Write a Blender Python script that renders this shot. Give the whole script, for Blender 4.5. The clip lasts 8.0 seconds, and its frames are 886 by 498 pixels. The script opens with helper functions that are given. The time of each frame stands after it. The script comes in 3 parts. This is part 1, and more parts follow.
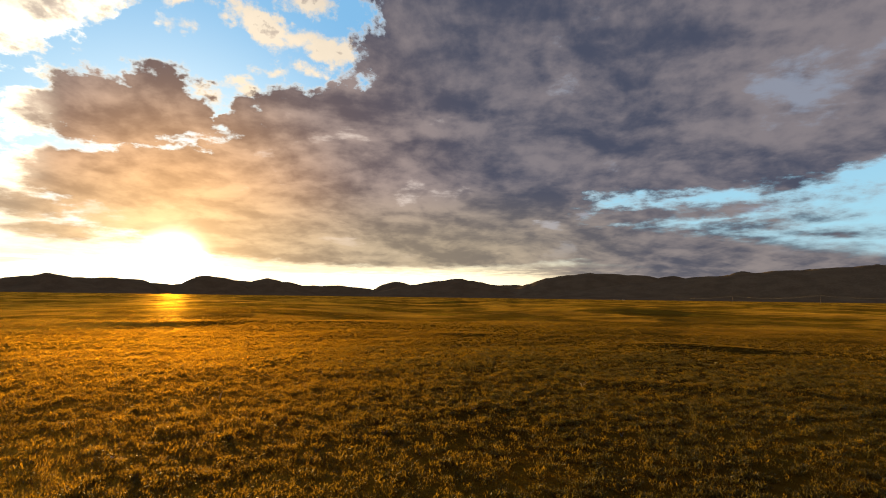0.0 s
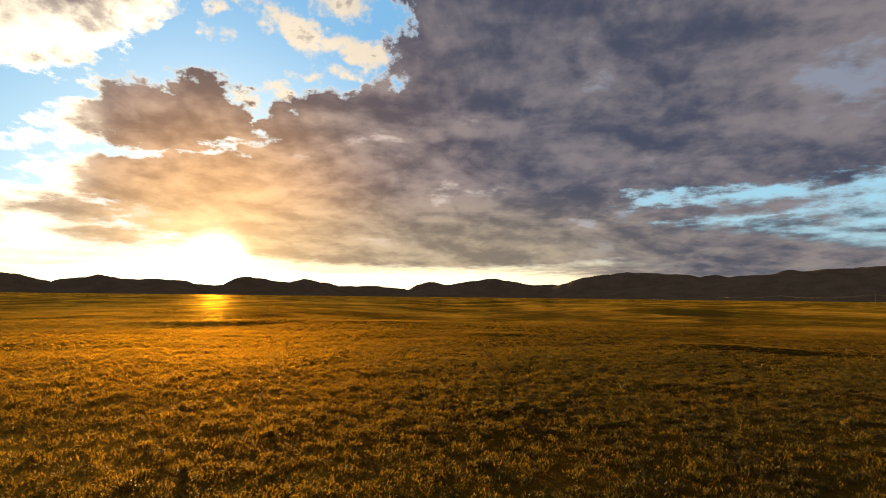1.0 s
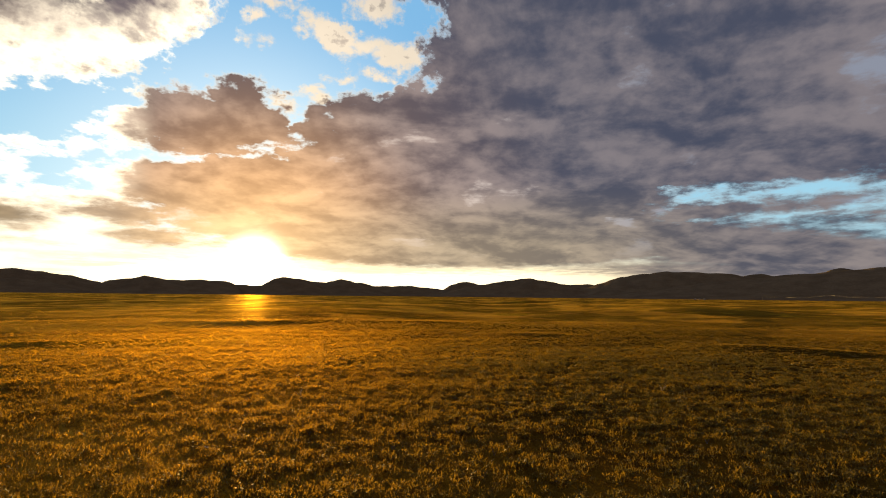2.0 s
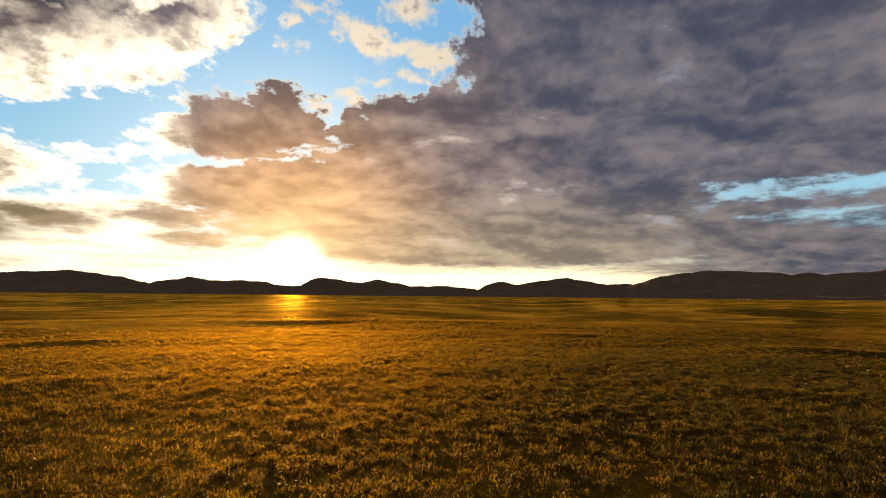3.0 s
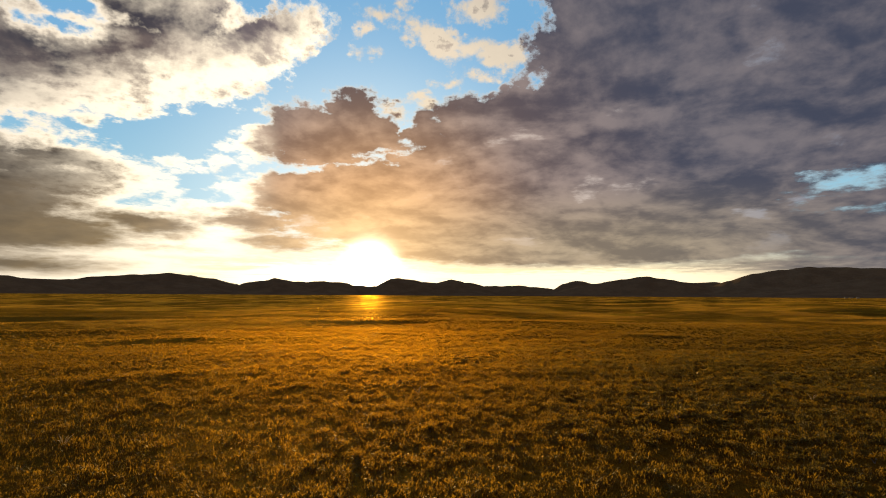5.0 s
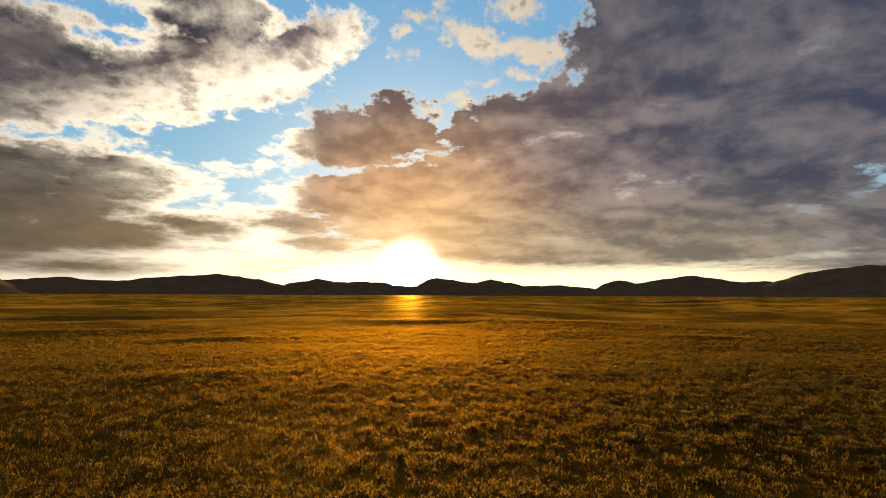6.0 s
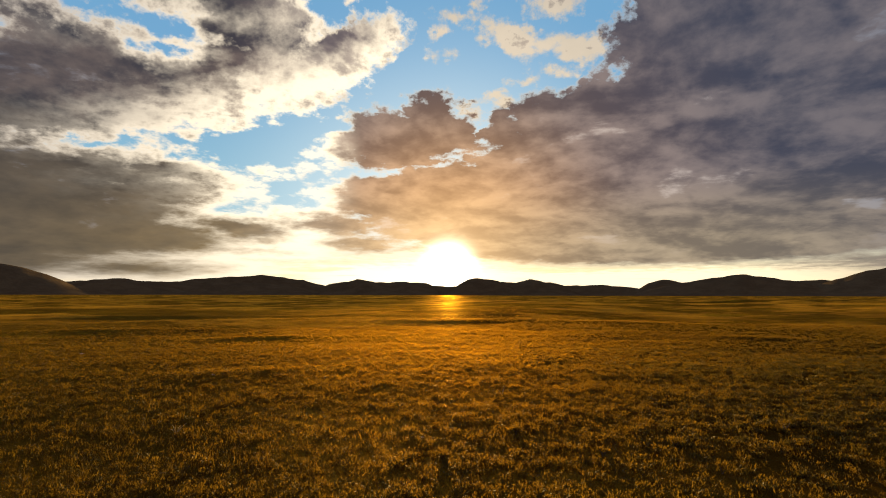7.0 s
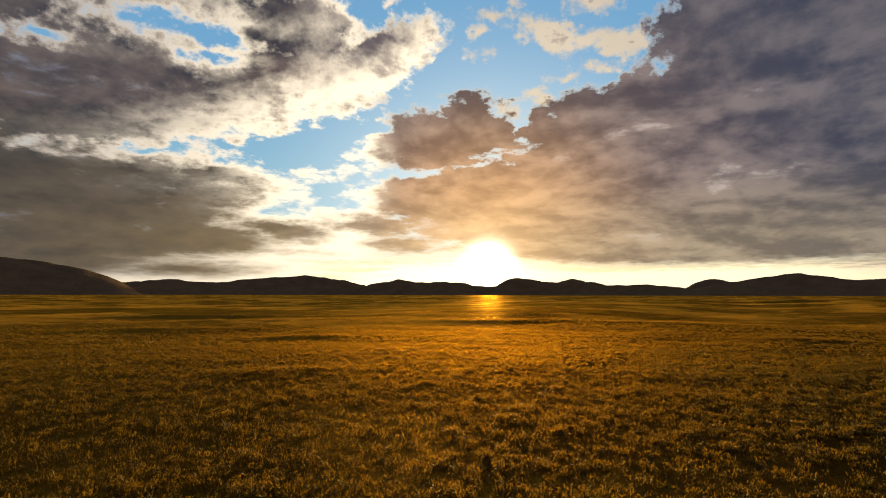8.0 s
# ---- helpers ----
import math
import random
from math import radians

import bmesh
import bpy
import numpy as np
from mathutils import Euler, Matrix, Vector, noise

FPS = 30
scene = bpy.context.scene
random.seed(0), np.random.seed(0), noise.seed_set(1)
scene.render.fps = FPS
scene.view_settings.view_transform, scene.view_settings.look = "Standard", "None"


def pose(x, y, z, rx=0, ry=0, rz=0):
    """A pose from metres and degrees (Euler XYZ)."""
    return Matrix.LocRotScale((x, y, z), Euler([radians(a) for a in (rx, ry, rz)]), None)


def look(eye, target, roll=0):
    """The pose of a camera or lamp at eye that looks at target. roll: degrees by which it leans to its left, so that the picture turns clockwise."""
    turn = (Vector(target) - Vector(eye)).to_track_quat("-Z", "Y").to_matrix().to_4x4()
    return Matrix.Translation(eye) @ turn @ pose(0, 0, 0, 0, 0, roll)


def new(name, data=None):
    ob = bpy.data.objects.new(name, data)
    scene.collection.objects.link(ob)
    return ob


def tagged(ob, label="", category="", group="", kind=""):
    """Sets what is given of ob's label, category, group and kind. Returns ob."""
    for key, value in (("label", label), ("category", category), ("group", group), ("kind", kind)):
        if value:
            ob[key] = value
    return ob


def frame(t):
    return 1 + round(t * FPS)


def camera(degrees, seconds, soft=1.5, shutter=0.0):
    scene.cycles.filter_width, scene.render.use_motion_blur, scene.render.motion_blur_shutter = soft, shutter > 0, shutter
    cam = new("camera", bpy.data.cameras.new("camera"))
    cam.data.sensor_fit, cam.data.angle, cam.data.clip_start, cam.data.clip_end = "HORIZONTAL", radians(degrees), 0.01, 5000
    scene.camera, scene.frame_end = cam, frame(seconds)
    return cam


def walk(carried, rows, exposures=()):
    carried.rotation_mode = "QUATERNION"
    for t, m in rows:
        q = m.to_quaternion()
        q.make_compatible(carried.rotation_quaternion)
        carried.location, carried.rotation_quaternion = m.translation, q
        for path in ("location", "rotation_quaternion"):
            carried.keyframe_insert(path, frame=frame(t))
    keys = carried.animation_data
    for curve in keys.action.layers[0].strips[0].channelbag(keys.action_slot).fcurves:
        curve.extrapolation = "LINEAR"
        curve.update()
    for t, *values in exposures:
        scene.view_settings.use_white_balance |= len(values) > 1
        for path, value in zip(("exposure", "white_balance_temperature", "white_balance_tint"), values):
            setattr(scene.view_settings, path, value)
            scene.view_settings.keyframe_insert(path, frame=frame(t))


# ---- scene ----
cam = camera(79.7, 8.0, soft=1.0)
EYE = 2.2

# seconds, x, y, height offset, yaw, pitch, roll
PATH = [
    (0.0, 0.000, 0.000, 0.000, 0.000, 5.181, -0.740),
    (0.5, 0.000, -0.002, -0.001, 1.867, 5.170, -0.700),
    (1.0, -0.013, -0.004, -0.002, 3.746, 5.140, -0.640),
    (2.5, -0.054, -0.005, -0.003, 9.308, 5.083, -0.565),
    (3.0, -0.072, -0.005, -0.003, 11.240, 5.060, -0.530),
    (3.5, -0.085, -0.004, -0.002, 13.170, 5.033, -0.470),
    (4.0, -0.101, -0.003, -0.001, 15.180, 5.012, -0.400),
    (4.5, -0.119, -0.002, -0.001, 17.150, 4.997, -0.345),
    (6.0, -0.183, 0.012, 0.000, 23.421, 4.966, -0.245),
    (6.5, -0.199, 0.013, 0.001, 25.530, 4.960, -0.185),
    (7.0, -0.214, 0.013, 0.003, 27.680, 4.951, -0.130),
    (7.5, -0.228, 0.012, 0.004, 29.800, 4.944, -0.112),
    (8.0, -0.245, 0.012, 0.005, 31.962, 4.936, -0.105),
]
walk(cam, [(t, pose(x, y, EYE + z, 90 + pitch, roll, yaw)) for t, x, y, z, yaw, pitch, roll in PATH], [(0.0, 1.57), (4.0, 1.40), (8.0, 1.16)])


def way(az, el):
    """Unit vector at az degrees left of ahead and el degrees above level."""
    a, e = radians(az), radians(el)
    return Vector((-math.sin(a) * math.cos(e), math.cos(a) * math.cos(e), math.sin(e)))


# ---- sun ----
SUN_AZ, SUN_EL = 27.1, 3.0
SUN = way(SUN_AZ, SUN_EL)
lamp = bpy.data.lights.new("sun", "SUN")
lamp.energy, lamp.angle, lamp.color = 5.0, radians(0.6), (1.0, 0.60, 0.17)
sun = new("sun", lamp)
sun.matrix_world = look((0, 0, 60), Vector((0, 0, 60)) - SUN)


# ---- node helper ----
class Nodes:
    """Short ways to write node trees."""

    def __init__(self, tree):
        self.tree = tree
        tree.nodes.clear()

    def put(self, socket, value):
        if isinstance(value, bpy.types.NodeSocket):
            self.tree.links.new(value, socket)
        elif value is not None:
            if socket.type == "RGBA" and len(value) == 3:
                value = (*value, 1.0)
            socket.default_value = value

    def node(self, kind, settings=None, **inputs):
        n = self.tree.nodes.new(kind)
        for key, value in (settings or {}).items():
            setattr(n, key, value)
        for key, value in inputs.items():
            self.put(n.inputs[key.replace("_", " ")], value)
        return n

    def math(self, op, a, b=None, c=None, clamp=False):
        n = self.tree.nodes.new("ShaderNodeMath")
        n.operation, n.use_clamp = op, clamp
        for i, v in enumerate((a, b, c)):
            if v is not None:
                self.put(n.inputs[i], v)
        return n.outputs[0]

    def vec(self, op, a, b=None, scale=None, value=False, c=None):
        n = self.tree.nodes.new("ShaderNodeVectorMath")
        n.operation = op
        self.put(n.inputs[0], a)
        if b is not None:
            self.put(n.inputs[1], b)
        if c is not None:
            self.put(n.inputs[2], c)
        if scale is not None:
            self.put(n.inputs["Scale"], scale)
        return n.outputs["Value" if value else "Vector"]

    def ramp(self, v, lo, hi, out_lo=0.0, out_hi=1.0, smooth=True):
        n = self.tree.nodes.new("ShaderNodeMapRange")
        n.interpolation_type = "SMOOTHSTEP" if smooth else "LINEAR"
        for i, x in enumerate((v, lo, hi, out_lo, out_hi)):
            self.put(n.inputs[i], x)
        return n.outputs[0]

    def mix(self, f, a, b, how="MIX"):
        n = self.tree.nodes.new("ShaderNodeMix")
        n.data_type, n.blend_type = "RGBA", how
        self.put(n.inputs["Factor"], f)
        self.put(n.inputs[6], a)
        self.put(n.inputs[7], b)
        return n.outputs[2]

    def noise(self, v, scale, detail=4.0, rough=0.55, color=False, distortion=0.0):
        n = self.node("ShaderNodeTexNoise", None, Vector=v, Scale=scale, Detail=detail, Roughness=rough, Distortion=distortion)
        return n.outputs["Color" if color else "Fac"]

    def xyz(self, x, y, z=0.0):
        return self.node("ShaderNodeCombineXYZ", None, X=x, Y=y, Z=z).outputs[0]


# ---- sky: clear evening air, broken stratocumulus lit from the low sun ----
world = bpy.data.worlds.new("evening_sky")
scene.world = world
world.use_nodes = True
W = Nodes(world.node_tree)
ray = W.node("ShaderNodeTexCoord").outputs["Generated"]
ray = W.vec("NORMALIZE", ray)
sep = W.node("ShaderNodeSeparateXYZ", None, Vector=ray)
dx, dy, dz = sep.outputs
DEG = 180 / math.pi
right = W.math("MULTIPLY", W.math("ARCTAN2", dx, dy), DEG)      # degrees right of ahead
up = W.math("MULTIPLY", W.math("ARCSINE", dz), DEG)             # degrees above level
off_sun = W.math("MULTIPLY", W.math("ARCCOSINE", W.vec("DOT_PRODUCT", ray, tuple(SUN), value=True)), DEG)
near_level = W.ramp(up, 0.0, 17.0, 0.16, 1.0)
here = W.xyz(right, up, 0.0)
to_sun = W.vec("NORMALIZE", W.vec("SUBTRACT", (-SUN_AZ, SUN_EL, 0.0), here))


def sheet(p):
    """Coordinates for cloud detail, flatter towards the skyline as the deck recedes."""
    n = W.node("ShaderNodeSeparateXYZ", None, Vector=p)
    e = W.math("MULTIPLY", W.math("LOGARITHM", W.math("MULTIPLY_ADD", W.math("MAXIMUM", n.outputs[1], 0.0), 0.2, 1.0), math.e), 3.9)
    return W.xyz(W.math("MULTIPLY", n.outputs[0], 0.1), e, 0.0)


def puffs(q, scale):
    """Rounded heads: near 1 at the middle of each, falling to its edge."""
    n = W.node("ShaderNodeTexVoronoi", {"voronoi_dimensions": "2D", "feature": "F1", "normalize": True}, Vector=q,
               Scale=scale, Detail=3.0, Roughness=0.55, Lacunarity=2.1)
    return W.math("SUBTRACT", 0.32, n.outputs["Distance"])


def bank(total, p, x, y, w, h, tilt=0.0, merge=0.8):
    """Joins one bank of cloud to the rest: centre, half sizes and lean in degrees. The field tells how deep inside it a ray passes."""
    m = W.node("ShaderNodeMapping", {"vector_type": "TEXTURE"}, Vector=p,
               Location=(x, y, 0.0), Rotation=(0.0, 0.0, radians(tilt)), Scale=(w, h, 1.0))
    r = W.vec("LENGTH", m.outputs[0], value=True)
    a = W.math("MULTIPLY", W.math("SUBTRACT", 1.0, r), h)
    return a if total is None else W.math("SMOOTH_MAX", total, a, merge)


def wander(p, q):
    """Bends the outlines of the banks."""
    a = W.vec("SUBTRACT", W.noise(q, 3.0, 6.0, 0.6, color=True), (0.5, 0.5, 0.5))
    v = W.vec("MULTIPLY", a, (7.0, 4.0, 0.0))
    return W.vec("ADD", p, W.vec("SCALE", v, scale=near_level))


def heavy_banks(p):
    thick = None
    # heavy deck that fills the sky ahead and to the right
    thick = bank(thick, p, 24, 24.0, 33, 13.6, 0)
    thick = bank(thick, p, 15, 40.0, 37, 13.0, 0)
    thick = bank(thick, p, 5.5, 16.6, 28.5, 6.2, 0)
    thick = bank(thick, p, -8, 9.6, 24, 6.2, -1)
    # its low far part and the streaks in the clear gap before it
    thick = bank(thick, p, 17, 5.6, 27, 2.3, -6)
    thick = bank(thick, p, 31, 2.6, 26, 1.6, 0)
    thick = bank(thick, p, -6, 5.2, 26, 2.2, 0)
    thick = bank(thick, p, 19, 8.4, 8.0, 1.0, 3, 0.3)
    thick = bank(thick, p, 27.5, 8.6, 6.5, 0.5, 4, 0.2)
    thick = bank(thick, p, 30.0, 7.2, 6.0, 0.6, 4, 0.2)
    thick = bank(thick, p, 36.0, 6.1, 4.0, 0.35, -4, 0.2)
    thick = bank(thick, p, 33.5, 10.8, 2.2, 0.7, 10, 0.3)
    # the pair of darker clouds over the sun
    thick = bank(thick, p, -32.0, 16.1, 8.0, 2.5, 7)
    thick = bank(thick, p, -29.4, 18.4, 3.9, 2.3, 12)
    thick = bank(thick, p, -35.3, 17.6, 3.0, 1.6, 0)
    thick = bank(thick, p, -29.5, 11.1, 10.8, 2.7, 6, 0.4)
    thick = bank(thick, p, -21.0, 12.0, 9.0, 3.2, 4, 0.5)
    thick = bank(thick, p, -24.0, 7.9, 13.0, 2.6, 0, 0.5)
    # upper mass on the far side of the clear wedge
    thick = bank(thick, p, -69, 18.6, 17, 5.6, 3)
    thick = bank(thick, p, -52, 20.6, 15, 3.9, 15)
    thick = bank(thick, p, -39.5, 24.0, 7.0, 2.9, 30)
    thick = bank(thick, p, -48, 26.6, 6.8, 3.4, 0)
    thick = bank(thick, p, -61, 30.0, 12, 4.0, 0)
    thick = bank(thick, p, -78, 27.0, 12, 6.0, 0)
    # lower mass and the stratus under it
    thick = bank(thick, p, -67, 8.8, 17, 4.6, 2)
    thick = bank(thick, p, -55.0, 11.2, 6.5, 2.3, -8)
    thick = bank(thick, p, -60, 5.4, 15, 2.6, 0)
    thick = bank(thick, p, -70, 3.0, 14, 2.2, 0)
    thick = bank(thick, p, -58, 2.5, 13, 1.5, 0)
    thick = bank(thick, p, -66, 4.6, 15, 2.4, 0)
    thick = bank(thick, p, -41.0, 7.4, 5.4, 1.5, -2, 0.3)
    thick = bank(thick, p, -38.5, 5.4, 6.5, 0.8, 0, 0.3)
    thick = bank(thick, p, -49.0, 6.6, 7.5, 1.7, -4, 0.3)
    thick = bank(thick, p, -47.0, 4.4, 8.5, 0.8, 0, 0.3)
    return W.math("MINIMUM", thick, 2.6)


def clear_gaps(p):
    gaps = None
    # gaps of clear air
    gaps = bank(gaps, p, -32.5, 13.6, 5.5, 0.22, 7, 0.2)
    gaps = bank(gaps, p, -23.3, 18.4, 2.4, 0.75, 48, 0.2)
    gaps = bank(gaps, p, -56.5, 22.8, 2.6, 0.9, 0, 0.2)
    gaps = bank(gaps, p, -62.2, 25.4, 3.4, 0.9, 8, 0.2)
    gaps = bank(gaps, p, -70.5, 21.8, 3.0, 0.6, 8, 0.2)
    gaps = bank(gaps, p, -60.5, 13.9, 5.0, 0.5, 8, 0.2)
    return gaps


def small_clouds(p):
    thin = None
    # small broken cumulus in the clear wedge
    for row in ((-21.5, 20.5, 2.4, 1.0, 0), (-25.3, 19.7, 2.4, 0.9, -18), (-19.0, 22.6, 2.8, 0.8, 6), (-14.6, 22.7, 2.0, 1.0, 0),
                (-12.8, 25.0, 4.6, 1.4, -8), (-20.3, 26.6, 4.4, 1.7, -22), (-28.6, 27.3, 2.0, 0.9, 55), (-26.0, 28.7, 2.4, 0.9, -10),
                (-29.7, 24.9, 2.0, 0.5, 8), (-15.0, 29.2, 3.4, 1.4, 0), (-38.4, 29.6, 1.4, 0.8, 0), (-24.0, 29.8, 1.4, 0.7, 0),
                (-45.0, 12.5, 5.0, 0.85, 9), (-48.6, 10.0, 3.4, 1.1, 0), (-41.0, 13.2, 1.8, 0.5, 0), (-40.0, 15.0, 1.2, 0.6, 0),
                (-37.6, 8.9, 2.4, 0.6, 0), (-36.0, 6.0, 3.0, 0.7, 0)):
        thin = bank(thin, p, *row, 0.25)
    return thin


def roughness_of(q):
    b = W.math("MULTIPLY_ADD", W.noise(q, 2.5, 10.0, 0.64), 3.6, -1.8)
    return W.math("ADD", b, W.math("MULTIPLY", puffs(q, 4.6), 1.7))


def thickness(p, rough):
    """Depth of the heavy cloud along a ray, with ragged heads at its outline."""
    field = W.math("SMOOTH_MIN", heavy_banks(p), W.math("MULTIPLY", gaps, -1.6), 0.4)
    return W.math("ADD", field, W.math("MULTIPLY", W.math("ADD", rough, 0.36), W.math("MULTIPLY", near_level, 1.15)))


sheet_here = sheet(here)
spot = wander(here, sheet_here)
ragged = roughness_of(sheet_here)
gaps = clear_gaps(spot)
heavy = thickness(spot, ragged)
# the same a little nearer the sun: where the cloud thins that way its side is lit
ahead = W.vec("ADD", here, W.vec("SCALE", to_sun, scale=W.math("MULTIPLY", near_level, W.ramp(right, -34.0, -44.0, 1.2, 3.2))))
sheet_ahead = sheet(ahead)
ragged_ahead = roughness_of(sheet_ahead)
heavy_ahead = thickness(wander(ahead, sheet_ahead), ragged_ahead)
relief = W.math("SUBTRACT", ragged, ragged_ahead)
# rolls of the deck's underside, seen flat on overhead and edge on towards the skyline
under = W.vec("SCALE", W.xyz(dx, dy, 0.0), scale=W.math("DIVIDE", 1.0, W.math("MAXIMUM", W.math("ADD", dz, 0.24), 0.1)))
under = W.vec("ADD", under, W.vec("MULTIPLY", W.vec("SUBTRACT", W.noise(under, 1.6, 4.0, 0.5, color=True), (0.5, 0.5, 0.5)), (0.3, 0.3, 0.0)))
under_ahead = W.vec("ADD", under, (-math.sin(radians(SUN_AZ)) * 0.10, math.cos(radians(SUN_AZ)) * 0.10, 0.0))
rolls = W.noise(under, 2.5, 8.0, 0.53)
rolls_ahead = W.noise(under_ahead, 2.5, 8.0, 0.53)
cells = W.node("ShaderNodeTexVoronoi", {"voronoi_dimensions": "2D", "feature": "SMOOTH_F1", "normalize": True}, Vector=under,
               Scale=5.0, Detail=3.0, Roughness=0.5, Lacunarity=2.3, Smoothness=0.6).outputs["Distance"]
broad = W.noise(W.vec("ADD", under, (7.3, 2.1, 0.0)), 1.0, 3.0, 0.45)
fine = W.noise(W.vec("MULTIPLY", sheet_here, (1.0, 1.6, 1.0)), 7.0, 6.0, 0.62)
flock = W.math("ADD", small_clouds(spot), W.math("MULTIPLY", ragged, W.math("MULTIPLY", near_level, 0.95)))
density = W.math("MAXIMUM", heavy, W.math("SUBTRACT", flock, 0.3))
veil = W.ramp(density, -0.42, W.ramp(off_sun, 32.0, 52.0, 0.55, 0.85))
deep = W.ramp(heavy, W.ramp(right, -36.0, -42.0, -0.2, 0.1), W.ramp(right, -36.0, -42.0, 0.5, 1.5), W.ramp(right, -36.0, -42.0, 0.5, 0.0), 1.0)

# clear air
air = W.node("ShaderNodeTexSky", {"sky_type": "NISHITA", "sun_disc": False, "sun_elevation": radians(SUN_EL),
                                  "sun_rotation": radians(-SUN_AZ), "altitude": 1500.0, "air_density": 1.0,
                                  "dust_density": 0.6, "ozone_density": 1.0}).outputs[0]
side = W.math("ABSOLUTE", W.math("ADD", right, 15.0))
blue = W.mix(W.ramp(up, 3.0, 26.0), (0.30, 0.54, 0.65), (0.16, 0.38, 0.62))
blue = W.mix(W.ramp(off_sun, 4.0, 30.0), (0.62, 0.80, 0.88), blue)
blue = W.mix(W.math("MULTIPLY", W.ramp(up, 6.5, 2.0), W.ramp(off_sun, 60.0, 35.0)), blue, (0.85, 0.70, 0.40))
clear = W.mix(1.0, W.mix(1.0, air, (0.014, 0.014, 0.014), "MULTIPLY"), blue, "ADD")

# cloud: grey-mauve where it is deep, white to cream at its thin edges
lump = W.math("ADD", W.math("MULTIPLY", W.math("SUBTRACT", rolls_ahead, rolls), 2.4), W.math("MULTIPLY_ADD", broad, 1.6, -0.8))
lump = W.math("ADD", lump, W.math("MULTIPLY", W.math("SUBTRACT", 0.5, rolls), 1.7))
lump = W.math("ADD", lump, W.math("ADD", W.math("MULTIPLY", relief, 0.24), W.math("MULTIPLY_ADD", cells, 1.5, -0.42)))
# the low mass beyond the clear wedge is a smooth grey sheet
lump = W.math("MULTIPLY", lump, W.math("SUBTRACT", 1.0, W.math("MULTIPLY", W.ramp(right, -44.0, -54.0, 0.0, 0.65), W.ramp(up, 16.0, 11.0))))
lump = W.ramp(lump, -0.64, 0.74)
torn = W.math("MULTIPLY", W.ramp(W.math("MULTIPLY_ADD", fine, 0.12, rolls), 0.455, 0.37), W.ramp(up, 3.0, 9.0))
body = W.mix(lump, (0.054, 0.062, 0.096), (0.190, 0.168, 0.182))
body = W.mix(W.ramp(off_sun, 37.0, 13.0), body, W.mix(lump, (0.100, 0.076, 0.086), (0.35, 0.262, 0.232)))
body = W.mix(W.ramp(off_sun, 21.0, 4.0), body, W.mix(lump, (0.34, 0.17, 0.09), (0.80, 0.45, 0.22)))
low = W.math("MULTIPLY", W.ramp(up, 13.0, 4.0, 0.0, 0.75), W.math("MULTIPLY", W.ramp(off_sun, 52.0, 26.0, 0.15, 1.0), W.ramp(right, -62.0, -42.0, 0.5, 1.0)))
body = W.mix(low, body, W.mix(lump, (0.24, 0.195, 0.14), (0.52, 0.41, 0.26)))
body = W.mix(W.ramp(right, -40.0, -52.0), body, W.mix(1.0, body, W.mix(W.ramp(up, 13.0, 18.0), (0.80, 0.70, 0.47), (0.82, 0.73, 0.63)), "MULTIPLY"))
rim = W.mix(W.ramp(off_sun, 58.0, 14.0), (0.48, 0.42, 0.39), (1.5, 1.28, 0.94))
# the deck ahead hides its lit side; the masses beyond the clear wedge turn theirs to the eye
brink = W.ramp(up, 20.0, 23.5, -36.0, -28.0)
open_side = W.math("MULTIPLY", W.ramp(right, brink, W.math("SUBTRACT", brink, 5.0)), W.ramp(right, -74.0, -50.0, 0.08, 1.0))
open_side = W.math("MULTIPLY", open_side, W.ramp(up, 7.0, 13.5, 0.08, 1.0))
lit_side = W.math("MULTIPLY", W.ramp(heavy_ahead, 3.0, -0.3), open_side)
lit_side = W.math("MULTIPLY", lit_side, W.ramp(relief, 1.0, -0.25, 0.25, 1.0))
shade = W.math("MULTIPLY", deep, W.math("SUBTRACT", 1.0, lit_side))
puff_shade = W.math("MULTIPLY", W.ramp(flock, 0.45, 1.7, 0.0, 0.75), W.ramp(relief, -0.5, 0.5, 0.5, 1.0))
shade = W.math("MAXIMUM", shade, W.math("MULTIPLY", puff_shade, W.ramp(heavy, 0.2, -0.2)))
cloud = W.mix(W.ramp(shade, 0.0, 1.0, smooth=False), rim, body)
cloud = W.mix(W.math("MULTIPLY", torn, 0.5), cloud, W.mix(W.ramp(off_sun, 50.0, 20.0), (0.24, 0.30, 0.40), (0.80, 0.68, 0.60)))
sky = W.mix(veil, clear, cloud)

# light through the thin air at the skyline, and the sun's own glare
strip = W.math("MULTIPLY", W.ramp(W.math("ADD", up, W.math("MULTIPLY_ADD", fine, 2.0, -1.0)), 3.2, 2.1),
               W.math("EXPONENT", W.math("MULTIPLY", W.math("POWER", W.math("DIVIDE", side, 26.0), 4.0), -1.0)))
west = W.math("MULTIPLY", W.ramp(W.math("ADD", up, W.math("MULTIPLY_ADD", fine, 3.0, -1.5)), 4.4, 2.5),
              W.math("EXPONENT", W.math("MULTIPLY", W.math("POWER", W.math("DIVIDE", W.math("ABSOLUTE", W.math("ADD", right, 33.0)), 11.0), 4.0), -1.0)))
